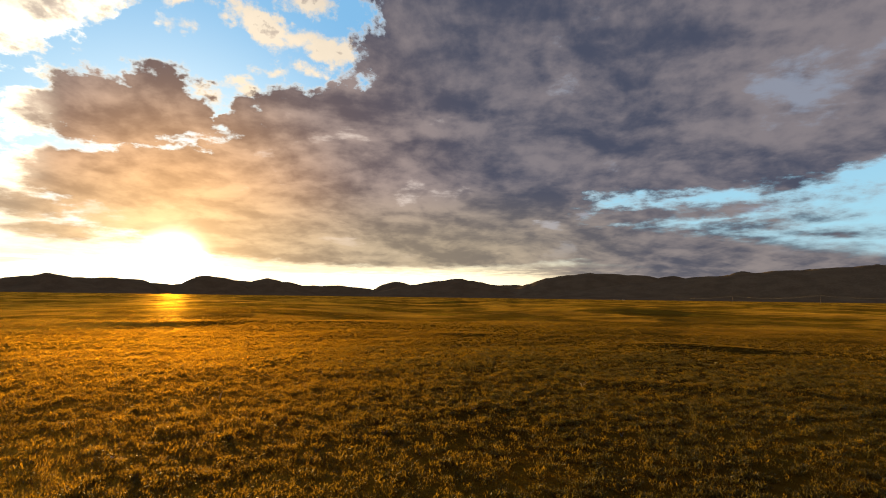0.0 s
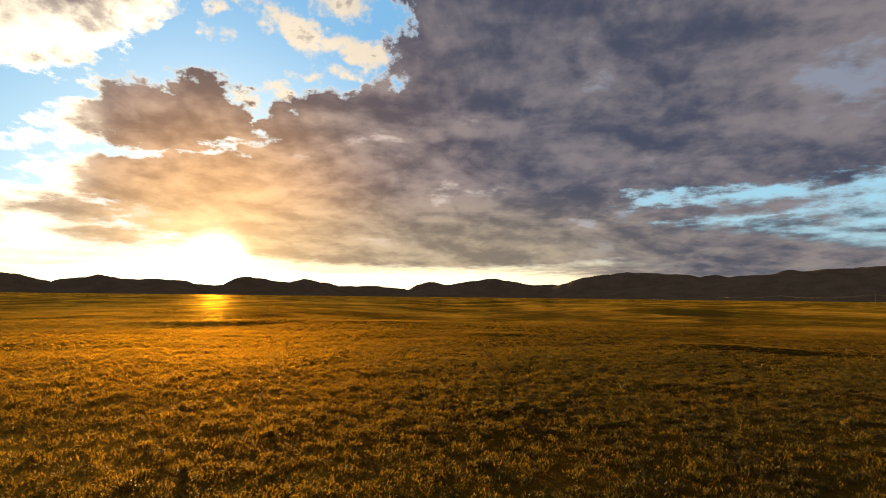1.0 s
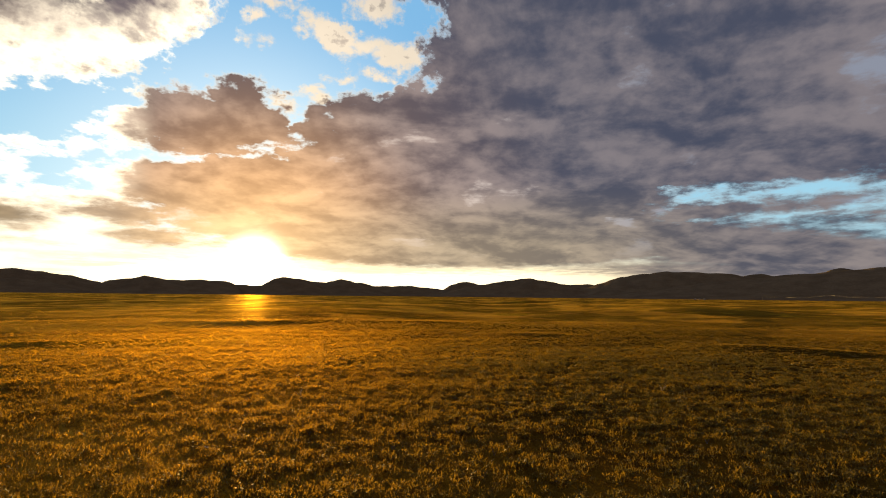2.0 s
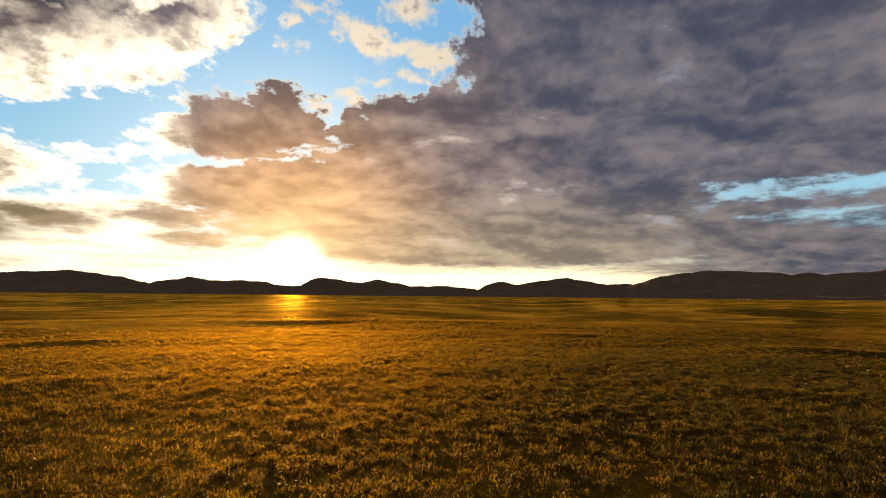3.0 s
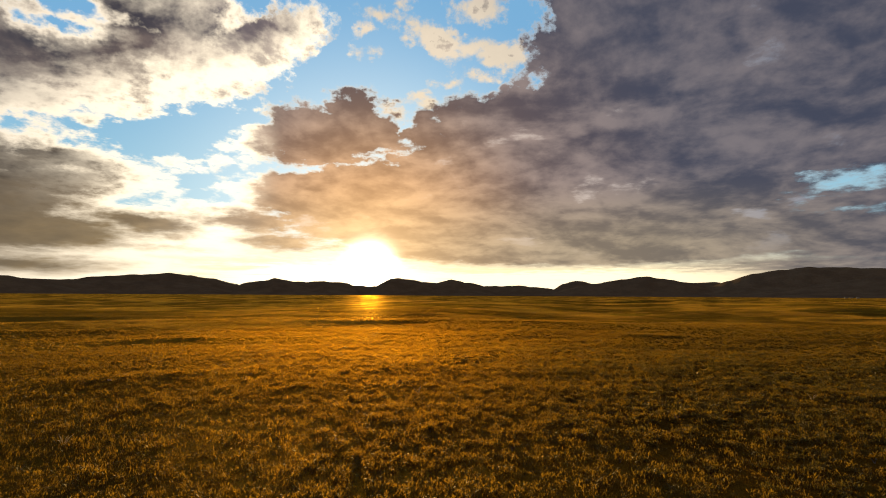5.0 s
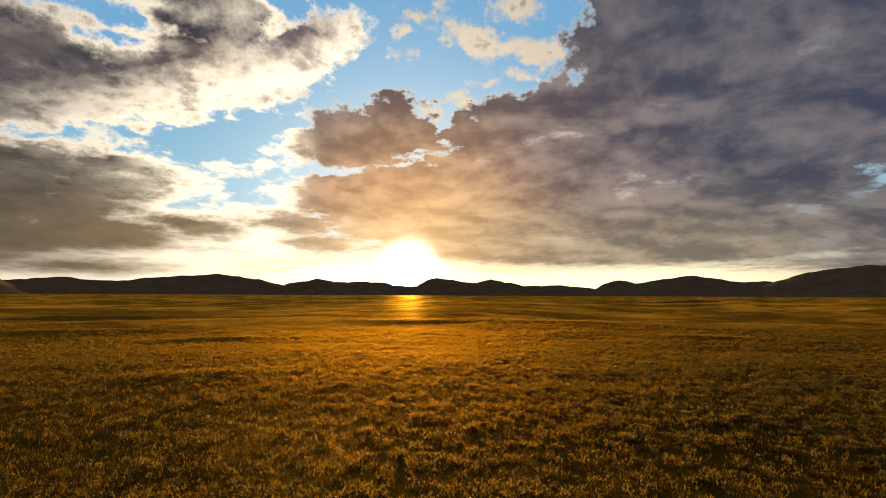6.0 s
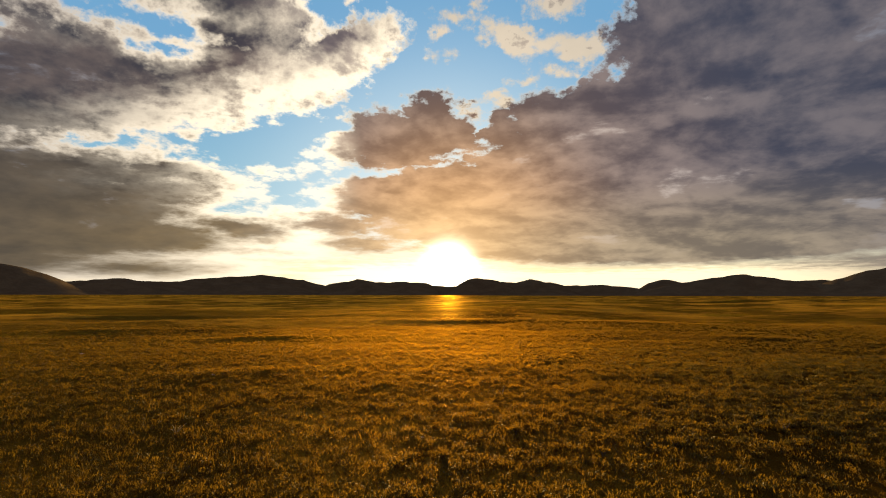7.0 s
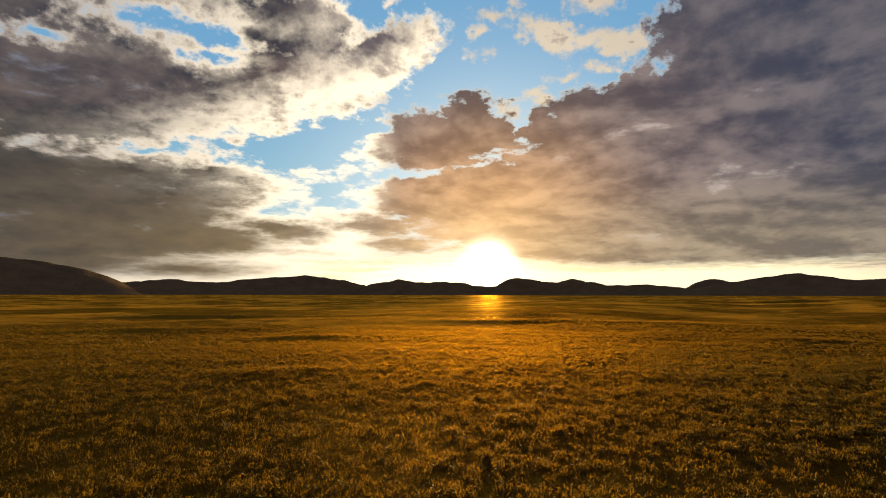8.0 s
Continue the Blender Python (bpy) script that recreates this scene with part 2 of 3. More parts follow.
# thin bars of stratus across the bright strip, away from the sun itself
bars = W.noise(W.xyz(W.math("MULTIPLY", right, 0.045), W.math("MULTIPLY", up, 0.8), 3.0), 1.6, 5.0, 0.6)
bars = W.math("SUBTRACT", 1.0, W.math("MULTIPLY", W.ramp(bars, 0.50, 0.60, 0.0, 0.75), W.math("MULTIPLY", W.ramp(off_sun, 5.0, 11.0), W.ramp(up, 1.3, 2.2))))
strip = W.math("MULTIPLY", strip, bars)
west = W.math("MULTIPLY", west, bars)
sky = W.mix(strip, sky, (1.5, 1.22, 0.80))
sky = W.mix(west, sky, (1.7, 1.45, 0.95))
core = W.math("EXPONENT", W.math("MULTIPLY", W.math("POWER", W.math("DIVIDE", off_sun, 1.8), 2.0), -1.0))
halo = W.math("EXPONENT", W.math("MULTIPLY", off_sun, -1 / 6.2))
glare = W.mix(1.0, W.mix(1.0, (9.0, 8.0, 6.0), W.xyz(core, core, core), "MULTIPLY"),
              W.mix(1.0, (1.05, 0.62, 0.22), W.xyz(halo, halo, halo), "MULTIPLY"), "ADD")
sky = W.mix(1.0, sky, glare, "ADD")
# overhead and behind, unseen dull evening cloud is added to tune the fill light
sky = W.mix(W.ramp(up, 33.0, 46.0), sky, (0.24, 0.195, 0.17))
sky = W.mix(W.ramp(off_sun, 75.0, 120.0), sky, (0.23, 0.175, 0.14))
W.node("ShaderNodeOutputWorld", None, Surface=W.node("ShaderNodeBackground", None, Color=sky, Strength=0.43).outputs[0])


# ---- materials ----
def material(name):
    m = bpy.data.materials.new(name)
    m.use_nodes = True
    return m, Nodes(m.node_tree)


def finish(n, shader):
    n.node("ShaderNodeOutputMaterial", None, Surface=shader)


def matte(name, dark, light, scale, rough=0.9, bump=0.3, spec=0.2):
    """A rough surface whose colour varies between two tones at two scales."""
    m, n = material(name)
    p = n.node("ShaderNodeTexCoord").outputs["Object"]
    f = n.math("ADD", n.math("MULTIPLY", n.noise(p, scale, 6.0), 0.6), n.math("MULTIPLY", n.noise(p, scale * 9, 4.0), 0.4))
    c = n.mix(n.ramp(f, 0.35, 0.65), dark, light)
    b = n.node("ShaderNodeBump", None, Strength=bump, Distance=0.5 / scale, Height=f)
    s = n.node("ShaderNodeBsdfPrincipled", None, Base_Color=c, Roughness=rough, Normal=b.outputs[0], **{"Specular_IOR_Level": spec})
    finish(n, s.outputs[0])
    return m


def blend(n, share, a, b):
    m = n.node("ShaderNodeMixShader", None, Fac=share)
    n.put(m.inputs[1], a if isinstance(a, bpy.types.NodeSocket) else a.outputs[0])
    n.put(m.inputs[2], b if isinstance(b, bpy.types.NodeSocket) else b.outputs[0])
    return m.outputs[0]


def leaf_material(name, dark, light, through_color, share=0.5, straight=0.55, thin=1.0, green=1.0):
    m, n = material(name)
    g = n.node("ShaderNodeNewGeometry")
    p = n.node("ShaderNodeTexCoord").outputs["Object"]
    drift = n.noise(p, 0.25, 3.0)
    f = n.math("ADD", n.math("MULTIPLY", g.outputs["Random Per Island"], 0.6), n.math("MULTIPLY", drift, 0.5))
    c = n.mix(f, dark, light)
    s = n.node("ShaderNodeBsdfPrincipled", None, Base_Color=c, Roughness=0.6, **{"Specular_IOR_Level": 0.2})
    tint = n.mix(f, [v * thin for v in (0.20, 0.125 * green, 0.010 * green ** 3)], [v * thin for v in (0.40, 0.25 * green, 0.02 * green ** 3)])
    t = n.node("ShaderNodeBsdfTranslucent", None, Color=tint)
    # thin blades pass on part of the light nearly straight
    r = n.node("ShaderNodeBsdfRefraction", None, Color=[v * 0.215 for v in through_color], Roughness=1.0, IOR=1.45)
    finish(n, blend(n, share, s, blend(n, straight, t, r)))
    return m


SAGE = leaf_material("sage_leaf", (0.052, 0.037, 0.009), (0.125, 0.100, 0.021), (0.33, 0.16, 0.012), 0.55, 0.45, 1.0)
GRASS = leaf_material("steppe_grass", (0.05, 0.037, 0.007), (0.13, 0.094, 0.014), (0.54, 0.27, 0.014), 0.55, 0.7, 1.2)
GREEN_SAGE = leaf_material("grey_green_sage_leaf", (0.020, 0.017, 0.006), (0.125, 0.105, 0.032), (0.30, 0.18, 0.016), 0.5, 0.6, 0.75, 1.18)
HILL = matte("hill_turf", (0.086, 0.067, 0.050), (0.124, 0.099, 0.072), 0.012, 1.0, 0.12, 0.0)
WOOD = matte("weathered_wood", (0.10, 0.085, 0.07), (0.2, 0.17, 0.14), 3.0)
FELT = matte("grey_felt", (0.13, 0.12, 0.10), (0.22, 0.20, 0.175), 1.2)
STONE = matte("pale_stone", (0.3, 0.28, 0.25), (0.5, 0.47, 0.42), 14.0)


def soil():
    """Short dry turf over earth, with thin and thick patches."""
    m, n = material("steppe_turf")
    p = n.node("ShaderNodeTexCoord").outputs["Object"]
    big, mid, small = n.noise(p, 0.05, 5.0), n.noise(p, 0.6, 5.0), n.noise(p, 9.0, 5.0, 0.7)
    c = n.mix(n.ramp(mid, 0.4, 0.62), (0.072, 0.053, 0.006), (0.165, 0.122, 0.010))
    c = n.mix(n.ramp(big, 0.42, 0.6), c, (0.195, 0.142, 0.011))
    c = n.mix(n.ramp(n.noise(p, 0.018, 6.0, 0.65), 0.5, 0.62), c, (0.085, 0.062, 0.012))
    c = n.mix(n.ramp(n.noise(p, 0.055, 7.0, 0.6), 0.485, 0.535, 0.0, 0.88), c, (0.055, 0.041, 0.008))
    c = n.mix(n.ramp(n.noise(p, 0.17, 6.0, 0.6), 0.51, 0.56, 0.0, 0.8), c, (0.06, 0.044, 0.008))
    c = n.mix(n.ramp(small, 0.5, 0.7), c, (0.03, 0.022, 0.006))
    # bare dark earth and painted shade between the sage, ending some way out on the plain
    shaded_earth = n.ramp(n.math("ADD", n.vec("LENGTH", p, value=True), n.math("MULTIPLY_ADD", big, 60.0, -30.0)), 95.0, 12.0, 0.0, 0.75)
    # weaker towards the left, so the sun's glare there is put into the colour
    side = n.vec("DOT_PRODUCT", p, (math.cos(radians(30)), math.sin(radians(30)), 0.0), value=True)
    shaded_earth = n.math("MULTIPLY", shaded_earth, n.ramp(n.math("ADD", side, n.math("MULTIPLY_ADD", mid, 6.0, -3.0)), -0.5, 5.0, 0.08, 1.0))
    c = n.mix(shaded_earth, c, n.mix(small, (0.022, 0.014, 0.005), (0.06, 0.040, 0.010)))
    h = n.math("ADD", n.math("MULTIPLY", small, 0.6), n.math("MULTIPLY", mid, 0.9))
    b = n.node("ShaderNodeBump", None, Strength=1.0, Distance=0.3, Height=h)
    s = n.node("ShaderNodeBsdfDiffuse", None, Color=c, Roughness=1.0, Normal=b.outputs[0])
    thick_nap = n.math("MULTIPLY", n.ramp(n.noise(p, 0.04, 7.0, 0.65), 0.465, 0.52, 1.0, 0.28), n.ramp(n.noise(p, 0.14, 5.0, 0.6), 0.45, 0.57, 1.0, 0.55))
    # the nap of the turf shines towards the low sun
    g = n.node("ShaderNodeBsdfGlossy", None, Color=n.mix(n.math("MULTIPLY", thick_nap, n.ramp(big, 0.3, 0.7, 0.6, 1.0)), c, n.mix(shaded_earth, (0.9, 0.52, 0.06), (0.6, 0.32, 0.03))), Roughness=0.6, Normal=b.outputs[0])
    finish(n, blend(n, n.math("MULTIPLY_ADD", shaded_earth, -0.40, 0.43), s, g))
    return m


SOIL = soil()


# ---- mesh helpers ----
def mesh_from(name, verts, faces, mat, smooth=False):
    """A mesh object from arrays; all faces have the same number of corners."""
    verts, faces = np.asarray(verts, dtype=np.float32), np.asarray(faces, dtype=np.int32)
    me = bpy.data.meshes.new(name)
    count, corners = faces.shape
    me.vertices.add(len(verts))
    me.vertices.foreach_set("co", verts.ravel())
    me.loops.add(count * corners)
    me.loops.foreach_set("vertex_index", faces.ravel())
    me.polygons.add(count)
    me.polygons.foreach_set("loop_start", np.arange(0, count * corners, corners, dtype=np.int32))
    me.polygons.foreach_set("use_smooth", np.full(count, smooth))
    me.update(calc_edges=True)
    me.materials.append(mat)
    return new(name, me)


def part(name, bm, mat, parent=None, label=""):
    me = bpy.data.meshes.new(name)
    bm.to_mesh(me)
    bm.free()
    me.materials.append(mat)
    ob = new(name, me)
    ob.parent = parent
    return tagged(ob, label)


rng = np.random.default_rng(5)


def ripple_band(length, count):
    """Random waves of about one length: directions, numbers and phases."""
    a = rng.uniform(0, 2 * np.pi, count)
    k = 2 * np.pi / (length * rng.uniform(0.7, 1.5, count))
    return np.stack([np.cos(a) * k, np.sin(a) * k], 1), rng.uniform(0, 2 * np.pi, count)


BANDS = [(ripple_band(2.5, 14), 0.008, 90.0), (ripple_band(7.0, 14), 0.012, 260.0),
         (ripple_band(28.0, 14), 0.05, 900.0), (ripple_band(120.0, 14), 0.32, 3000.0),
         (ripple_band(50.0, 14), 0.16, 2500.0), (ripple_band(16.0, 14), 0.016, 700.0)]


def lie(x, y):
    """Height of the ground."""
    x, y = np.asarray(x, dtype=float), np.asarray(y, dtype=float)
    r = np.hypot(x, y)
    z = np.zeros_like(x)
    for (k, ph), size, reach in BANDS:
        s = np.zeros_like(x)
        for (kx, ky), p in zip(k, ph):
            s += np.sin(kx * x + ky * y + p)
        s *= size * math.sqrt(2 / len(ph))
        z += s * np.clip(1.3 - r / reach, 0, 1) * np.clip(r / (30 if size < 0.14 else 90), 0, 1)
    # low banks in the turf, broadside to the path: place, half width, half depth, height
    for bx, by, wide, deep, tall in ((13.8, 28.1, 3.4, 1.3, 0.20), (-1.1, 13.4, 1.6, 0.6, 0.025), (-12.2, 10.6, 2.2, 0.7, 0.07),
                                     (-3.4, 12.4, 2.0, 0.6, 0.02), (5.6, 14.6, 1.8, 0.6, 0.06), (9.4, 13.4, 2.0, 0.7, 0.07),
                                     (-22.0, 21.0, 3.0, 1.0, 0.16),
                                     (-34.6, 20.0, 5.0, 1.6, 0.16), (-40.0, 31.0, 7.0, 2.0, 0.22), (-55.0, 33.0, 9.0, 2.5, 0.26),
                                     (-24.0, 44.0, 6.0, 2.0, 0.16), (-9.0, 50.0, 7.0, 2.2, 0.15), (9.0, 62.0, 8.0, 2.4, 0.24),
                                     (31.0, 52.0, 7.0, 2.4, 0.22), (2.0, 36.0, 4.0, 1.4, 0.10), (24.0, 66.0, 10.0, 2.6, 0.22)):
        d = math.hypot(bx, by)
        along, across = ((x - bx) * bx + (y - by) * by) / d, ((x - bx) * by - (y - by) * bx) / d
        z += tall * np.exp(-(along / deep) ** 2 - (across / wide) ** 2)
    return z


# ---- ground ----
def ground():
    az = np.concatenate([np.arange(-55, 90, 0.33), np.arange(90, 305, 2.5)])
    rs = [0.01]
    while rs[-1] < 4950:
        rs.append(rs[-1] + max(0.22, rs[-1] * 0.02))
    rs = np.array(rs)
    a, r = np.meshgrid(np.radians(az), rs)
    x, y = -np.sin(a) * r + 0.5, np.cos(a) * r - 0.7
    verts = np.stack([x, y, lie(x, y)], 2).reshape(-1, 3)
    n, m = len(rs), len(az)
    i, j = np.meshgrid(np.arange(n - 1), np.arange(m), indexing="ij")
    k = (j + 1) % m
    faces = np.stack([i * m + j, (i + 1) * m + j, (i + 1) * m + k, i * m + k], 2).reshape(-1, 4)[:, ::-1]
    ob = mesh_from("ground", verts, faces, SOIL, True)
    return tagged(ob, "wide flat steppe of short yellow-green grass", "ground", kind="structure")


ground()


# ---- hills ----
def hill(az, dist, el, wide_left, wide_right, power=2.0, depth=500.0, seed=0, name="hill"):
    """One hill along the skyline: a long mound whose crest stands el degrees above level at az degrees."""
    local = np.random.default_rng(100 + seed)
    na, nr = max(40, int((wide_left + wide_right) * 7)), 34
    s = np.linspace(-1, 1, na)
    angles = np.where(s > 0, az + s * wide_left, az + s * wide_right)
    crest = 1 - np.abs(s) ** power
    span = (wide_left + wide_right) / 2
    for length in (5.0, 2.6, 1.3):
        crest = crest + (1 - s ** 4) * 0.012 / el * min(length, 2.6) * np.sin(s * span / length * 6.28 + local.uniform(0, 6.28))
    crest = np.clip(crest, 0, None) * np.tan(np.radians(el)) * dist
    q = np.linspace(-1, 1, nr)
    fold = np.where(np.abs(q) < 0.35, 1 - 0.9 * np.abs(q), 0.685 * ((1 - np.abs(q)) / 0.65) ** 1.5)
    grid_a, grid_q = np.meshgrid(angles, q, indexing="ij")
    reach = dist + grid_q * depth
    spur = np.zeros_like(grid_a)
    for octave in range(6):
        f = 6.28 / (520.0 / 1.8 ** octave)
        turn = local.uniform(-0.6, 0.6)
        across = np.radians(grid_a) * dist
        spur += np.sin((across * math.cos(turn) + reach * math.sin(turn)) * f + local.uniform(0, 6.28)) / 1.5 ** octave
    slope = np.clip(1 - np.abs(grid_q), 0, 1) * np.clip(np.abs(grid_q) * 4, 0, 1)
    r = reach + spur * depth * 0.012 * slope
    z = crest[:, None] * np.clip(fold[None] + 0.008 * spur * slope, 0, None) - 1.0 + EYE * fold[None]
    a = np.radians(grid_a)
    verts = np.stack([-np.sin(a) * r, np.cos(a) * r, z], 2).reshape(-1, 3)
    i, j = np.meshgrid(np.arange(na - 1), np.arange(nr - 1), indexing="ij")
    faces = np.stack([i * nr + j, (i + 1) * nr + j, (i + 1) * nr + j + 1, i * nr + j + 1], 2).reshape(-1, 4)
    ob = mesh_from(name, verts, faces, HILL, True)
    return tagged(ob, "dark grassy hill in shade under the evening sky", "hill", "hills round the plain", "structure")


# azimuth, distance, height in degrees, half widths, shape, depth
WESTERN_HILLS = (
    (84.0, 2400, 3.28, 20, 22.8, 5.0, 400), (59.0, 3600, 1.52, 7, 6.5, 1.6, 400),
    (55.0, 3900, 1.25, 14, 14, 6.0, 400), (46.4, 4300, 2.0, 15, 9.5, 1.6, 450),
    (36.8, 3700, 1.78, 3.2, 6.0, 1.2, 380), (34.0, 3800, 1.4, 7, 6.0, 9.0, 360),
    (23.8, 3700, 1.84, 3.3, 4.5, 2.4, 300), (19.5, 3900, 1.44, 5.0, 6.5, 4.0, 350),
    (18.3, 3800, 1.8, 4.0, 4.5, 1.3, 350), (13.0, 4000, 1.08, 6, 8, 3.0, 350),
)
EASTERN_HILLS = (
    (5.2, 3900, 1.66, 3.6, 6, 1.3, 350), (-1.8, 3500, 2.02, 11, 8.5, 1.4, 330),
    (-16.0, 3600, 2.72, 10.5, 14, 2.1, 430), (-8.0, 4000, 1.4, 14, 14, 4.0, 400),
    (-23.4, 4000, 2.45, 5, 4, 1.9, 260), (-48.0, 3300, 3.35, 40, 22, 2.0, 560),
    (-39.3, 3420, 3.32, 4, 9, 1.2, 220), (-34.6, 3400, 3.0, 5, 5, 1.5, 220),
    (-29.5, 3400, 2.88, 4, 6, 1.6, 220), (27.2, 4000, 0.98, 4.5, 4.5, 4.0, 350),
)
for number, row in enumerate(WESTERN_HILLS + EASTERN_HILLS):
    hill(*row, seed=number)


# ---- vegetation ----
def kite(leaves, height, spread, wide, seed, stretch=1.0):
    """A small tuft: pointed leaves that rise and lean outward, each one kite-shaped face. Verts and quads."""
    g = np.random.default_rng(seed)
    verts, faces = [], []
    for i in range(leaves):
        a, lean = g.uniform(0, 2 * np.pi), g.uniform(0.2, 1.25)
        out, across = np.array([np.cos(a), np.sin(a), 0]), np.array([-np.sin(a), np.cos(a), 0])
        foot = np.array([g.normal(0, spread * 0.3), g.normal(0, spread * 0.3), g.uniform(0, height * (0.85 if stretch == 1.0 else 0.3))])
        long = min(height, 0.13) * g.uniform(0.26, 0.5) * stretch
        mid = foot + out * long * lean * 0.4 + np.array([0, 0, long * 0.55])
        tip = foot + out * long * lean + np.array([0, 0, long * (1.05 - 0.3 * lean)])
        w = wide * g.uniform(0.6, 1.2)
        n = len(verts)
        verts += [foot, mid + across * w * 0.5, tip, mid - across * w * 0.5]
        faces.append((n, n + 1, n + 2, n + 3))
    return np.array(verts), np.array(faces)


def patchiness(x, y):
    """0 on short turf, 1 in the thick of the sage."""
    s = np.zeros_like(x)
    for (k, ph), weight in zip(PATCH, (0.4, 0.5, 1.0, 0.7)):
        for (kx, ky), p in zip(k, ph):
            s += np.sin(kx * x + ky * y + p) / len(ph) * weight
    return np.clip(0.5 + s * 1.25, 0, 1)


PATCH = [ripple_band(9.0, 9), ripple_band(3.2, 9), ripple_band(1.0, 9), ripple_band(0.5, 9)]


def carpet(name, templates, count, near, far, az_lo, az_hi, size_lo, size_hi, mat, label, sparse=0.0, bias=1.0, thin_at=None, fade=(0.0, 0.0), thicket=False, meadow=False):
    """Tufts strewn over a ring sector of the ground, as one object."""
    r = np.sqrt(rng.uniform(0, 1, count) ** bias * (far ** 2 - near ** 2) + near ** 2)
    a = np.radians(rng.uniform(az_lo, az_hi, count))
    x, y = -np.sin(a) * r, np.cos(a) * r
    p = patchiness(x, y)
    if thicket:
        p = np.clip((patchiness(x * 1.7 + 31, y * 1.7 - 12) - 0.5) * 4, 0, 1) * np.clip((14 - np.degrees(a) + 5 * np.sin(r * 0.8)) / 12, 0, 1)
    keep = rng.uniform(0, 1, count) < (1 - sparse) + sparse * p
    # thins out over a stretch at the ring's inner and outer edge
    for edge, stretch in ((r - near, fade[0]), (far - r, fade[1])):
        if stretch:
            keep &= rng.uniform(0, 1, count) < edge / stretch
    if meadow:
        # short grass stays out of the thickets
        keep &= rng.uniform(0, 1, count) > 0.85 * np.clip((18 - np.degrees(a)) / 12, 0, 1) * np.clip((17 - r) / 5, 0, 1)
    if thin_at is not None:
        # the sage gives way to short grass on that side, but for its nearest fringe
        share = np.clip((np.degrees(a) + 8 * np.sin(r * 0.9) - thin_at) / 12, 0, 1) * np.clip((r - 6.6) / 2, 0, 1)
        keep &= rng.uniform(0, 1, count) > 0.8 * share
        # among the tall thickets on the other side it is sparse, and past them the turf is grazed short
        open_turf = np.clip((-10 - np.degrees(a) + 6 * np.sin(r * 0.35 + 1.0)) / 8, 0, 1) * np.clip((r - 15 - 3 * np.sin(np.degrees(a) * 0.6)) / 4, 0, 1)
        among = 0.8 * np.clip((12 - np.degrees(a)) / 14, 0, 1) * np.clip((22 - r) / 8, 0, 1)
        keep &= rng.uniform(0, 1, count) > np.maximum(0.85 * open_turf, among)
    x, y, p = x[keep], y[keep], p[keep]
    z = lie(x, y)
    kind = rng.integers(0, len(templates), len(x))
    all_v, all_f, base = [], [], 0
    for t, (tv, tf) in enumerate(templates):
        sel = np.nonzero(kind == t)[0]
        turn = rng.uniform(0, 2 * np.pi, len(sel))
        size = rng.uniform(size_lo, size_hi, len(sel)) * (0.85 + 0.3 * p[sel])
        c, s = np.cos(turn) * size, np.sin(turn) * size
        v = np.empty((len(sel), len(tv), 3), dtype=np.float32)
        v[:, :, 0] = tv[None, :, 0] * c[:, None] - tv[None, :, 1] * s[:, None] + x[sel, None]
        v[:, :, 1] = tv[None, :, 0] * s[:, None] + tv[None, :, 1] * c[:, None] + y[sel, None]
        v[:, :, 2] = tv[None, :, 2] * size[:, None] + z[sel, None] - 0.01
        f = tf[None] + (np.arange(len(sel)) * len(tv))[:, None, None] + base
        all_v.append(v.reshape(-1, 3))
        all_f.append(f.reshape(-1, 4))
        base += len(sel) * len(tv)
    ob = mesh_from(name, np.concatenate(all_v), np.concatenate(all_f), mat)
    return tagged(ob, label, "grass", kind="stuff")


SAGE_NEAR = [kite(24, 0.12, 0.13, 0.015, i) for i in range(8)]
SAGE_TALL = [kite(26, 0.13, 0.11, 0.012, 80 + i, 0.95) for i in range(6)]
SAGE_MID = [kite(9, 0.12, 0.16, 0.032, 20 + i, 1.3) for i in range(6)]
TURF_NEAR = [kite(8, 0.09, 0.14, 0.009, 40 + i, 1.8) for i in range(5)]
TURF_FAR = [kite(5, 0.10, 0.35, 0.085, 60 + i, 1.8) for i in range(5)]
SAGE_LABEL, GRASS_LABEL = "low grey-green sage scrub tipped with evening light", "short dry yellow-green steppe grass"
carpet("sage_scrub", SAGE_NEAR, 46000, 4.6, 19, -50, 82, 0.5, 1.0, SAGE, SAGE_LABEL, 0.2, thin_at=32, fade=(0.0, 9.0))
carpet("sage_scrub", SAGE_MID, 80000, 9, 60, -50, 82, 0.6, 1.1, SAGE, SAGE_LABEL, 0.3, 1.3, thin_at=32, fade=(9.0, 15.0))
carpet("sage_scrub", SAGE_TALL, 42000, 4.6, 30, -50, 22, 0.75, 1.4, GREEN_SAGE, "knee-low thickets of grey-green sage with pale leaf tips", 0.9, thicket=True, fade=(0.0, 14.0))
carpet("grass", TURF_NEAR, 14000, 4.6, 16, -50, 82, 0.6, 1.5, GRASS, GRASS_LABEL, meadow=True)
carpet("grass", TURF_NEAR, 24000, 5.0, 26, 20, 82, 0.5, 1.2, GRASS, GRASS_LABEL)
carpet("grass", TURF_FAR, 24000, 14, 40, -50, 82, 0.4, 0.9, GRASS, GRASS_LABEL, meadow=True)
carpet("grass", TURF_FAR, 60000, 34, 110, -50, 82, 0.2, 0.6, GRASS, GRASS_LABEL, 0.5, 1.8, fade=(0.0, 55.0))
carpet("grass", TURF_FAR, 4000, 12, 45, 82, 310, 0.7, 1.5, GRASS, GRASS_LABEL, 0.3)
carpet("sage_scrub", SAGE_MID, 4500, 0.4, 4.7, -50, 82, 0.45, 1.1, SAGE, SAGE_LABEL, 0.4)
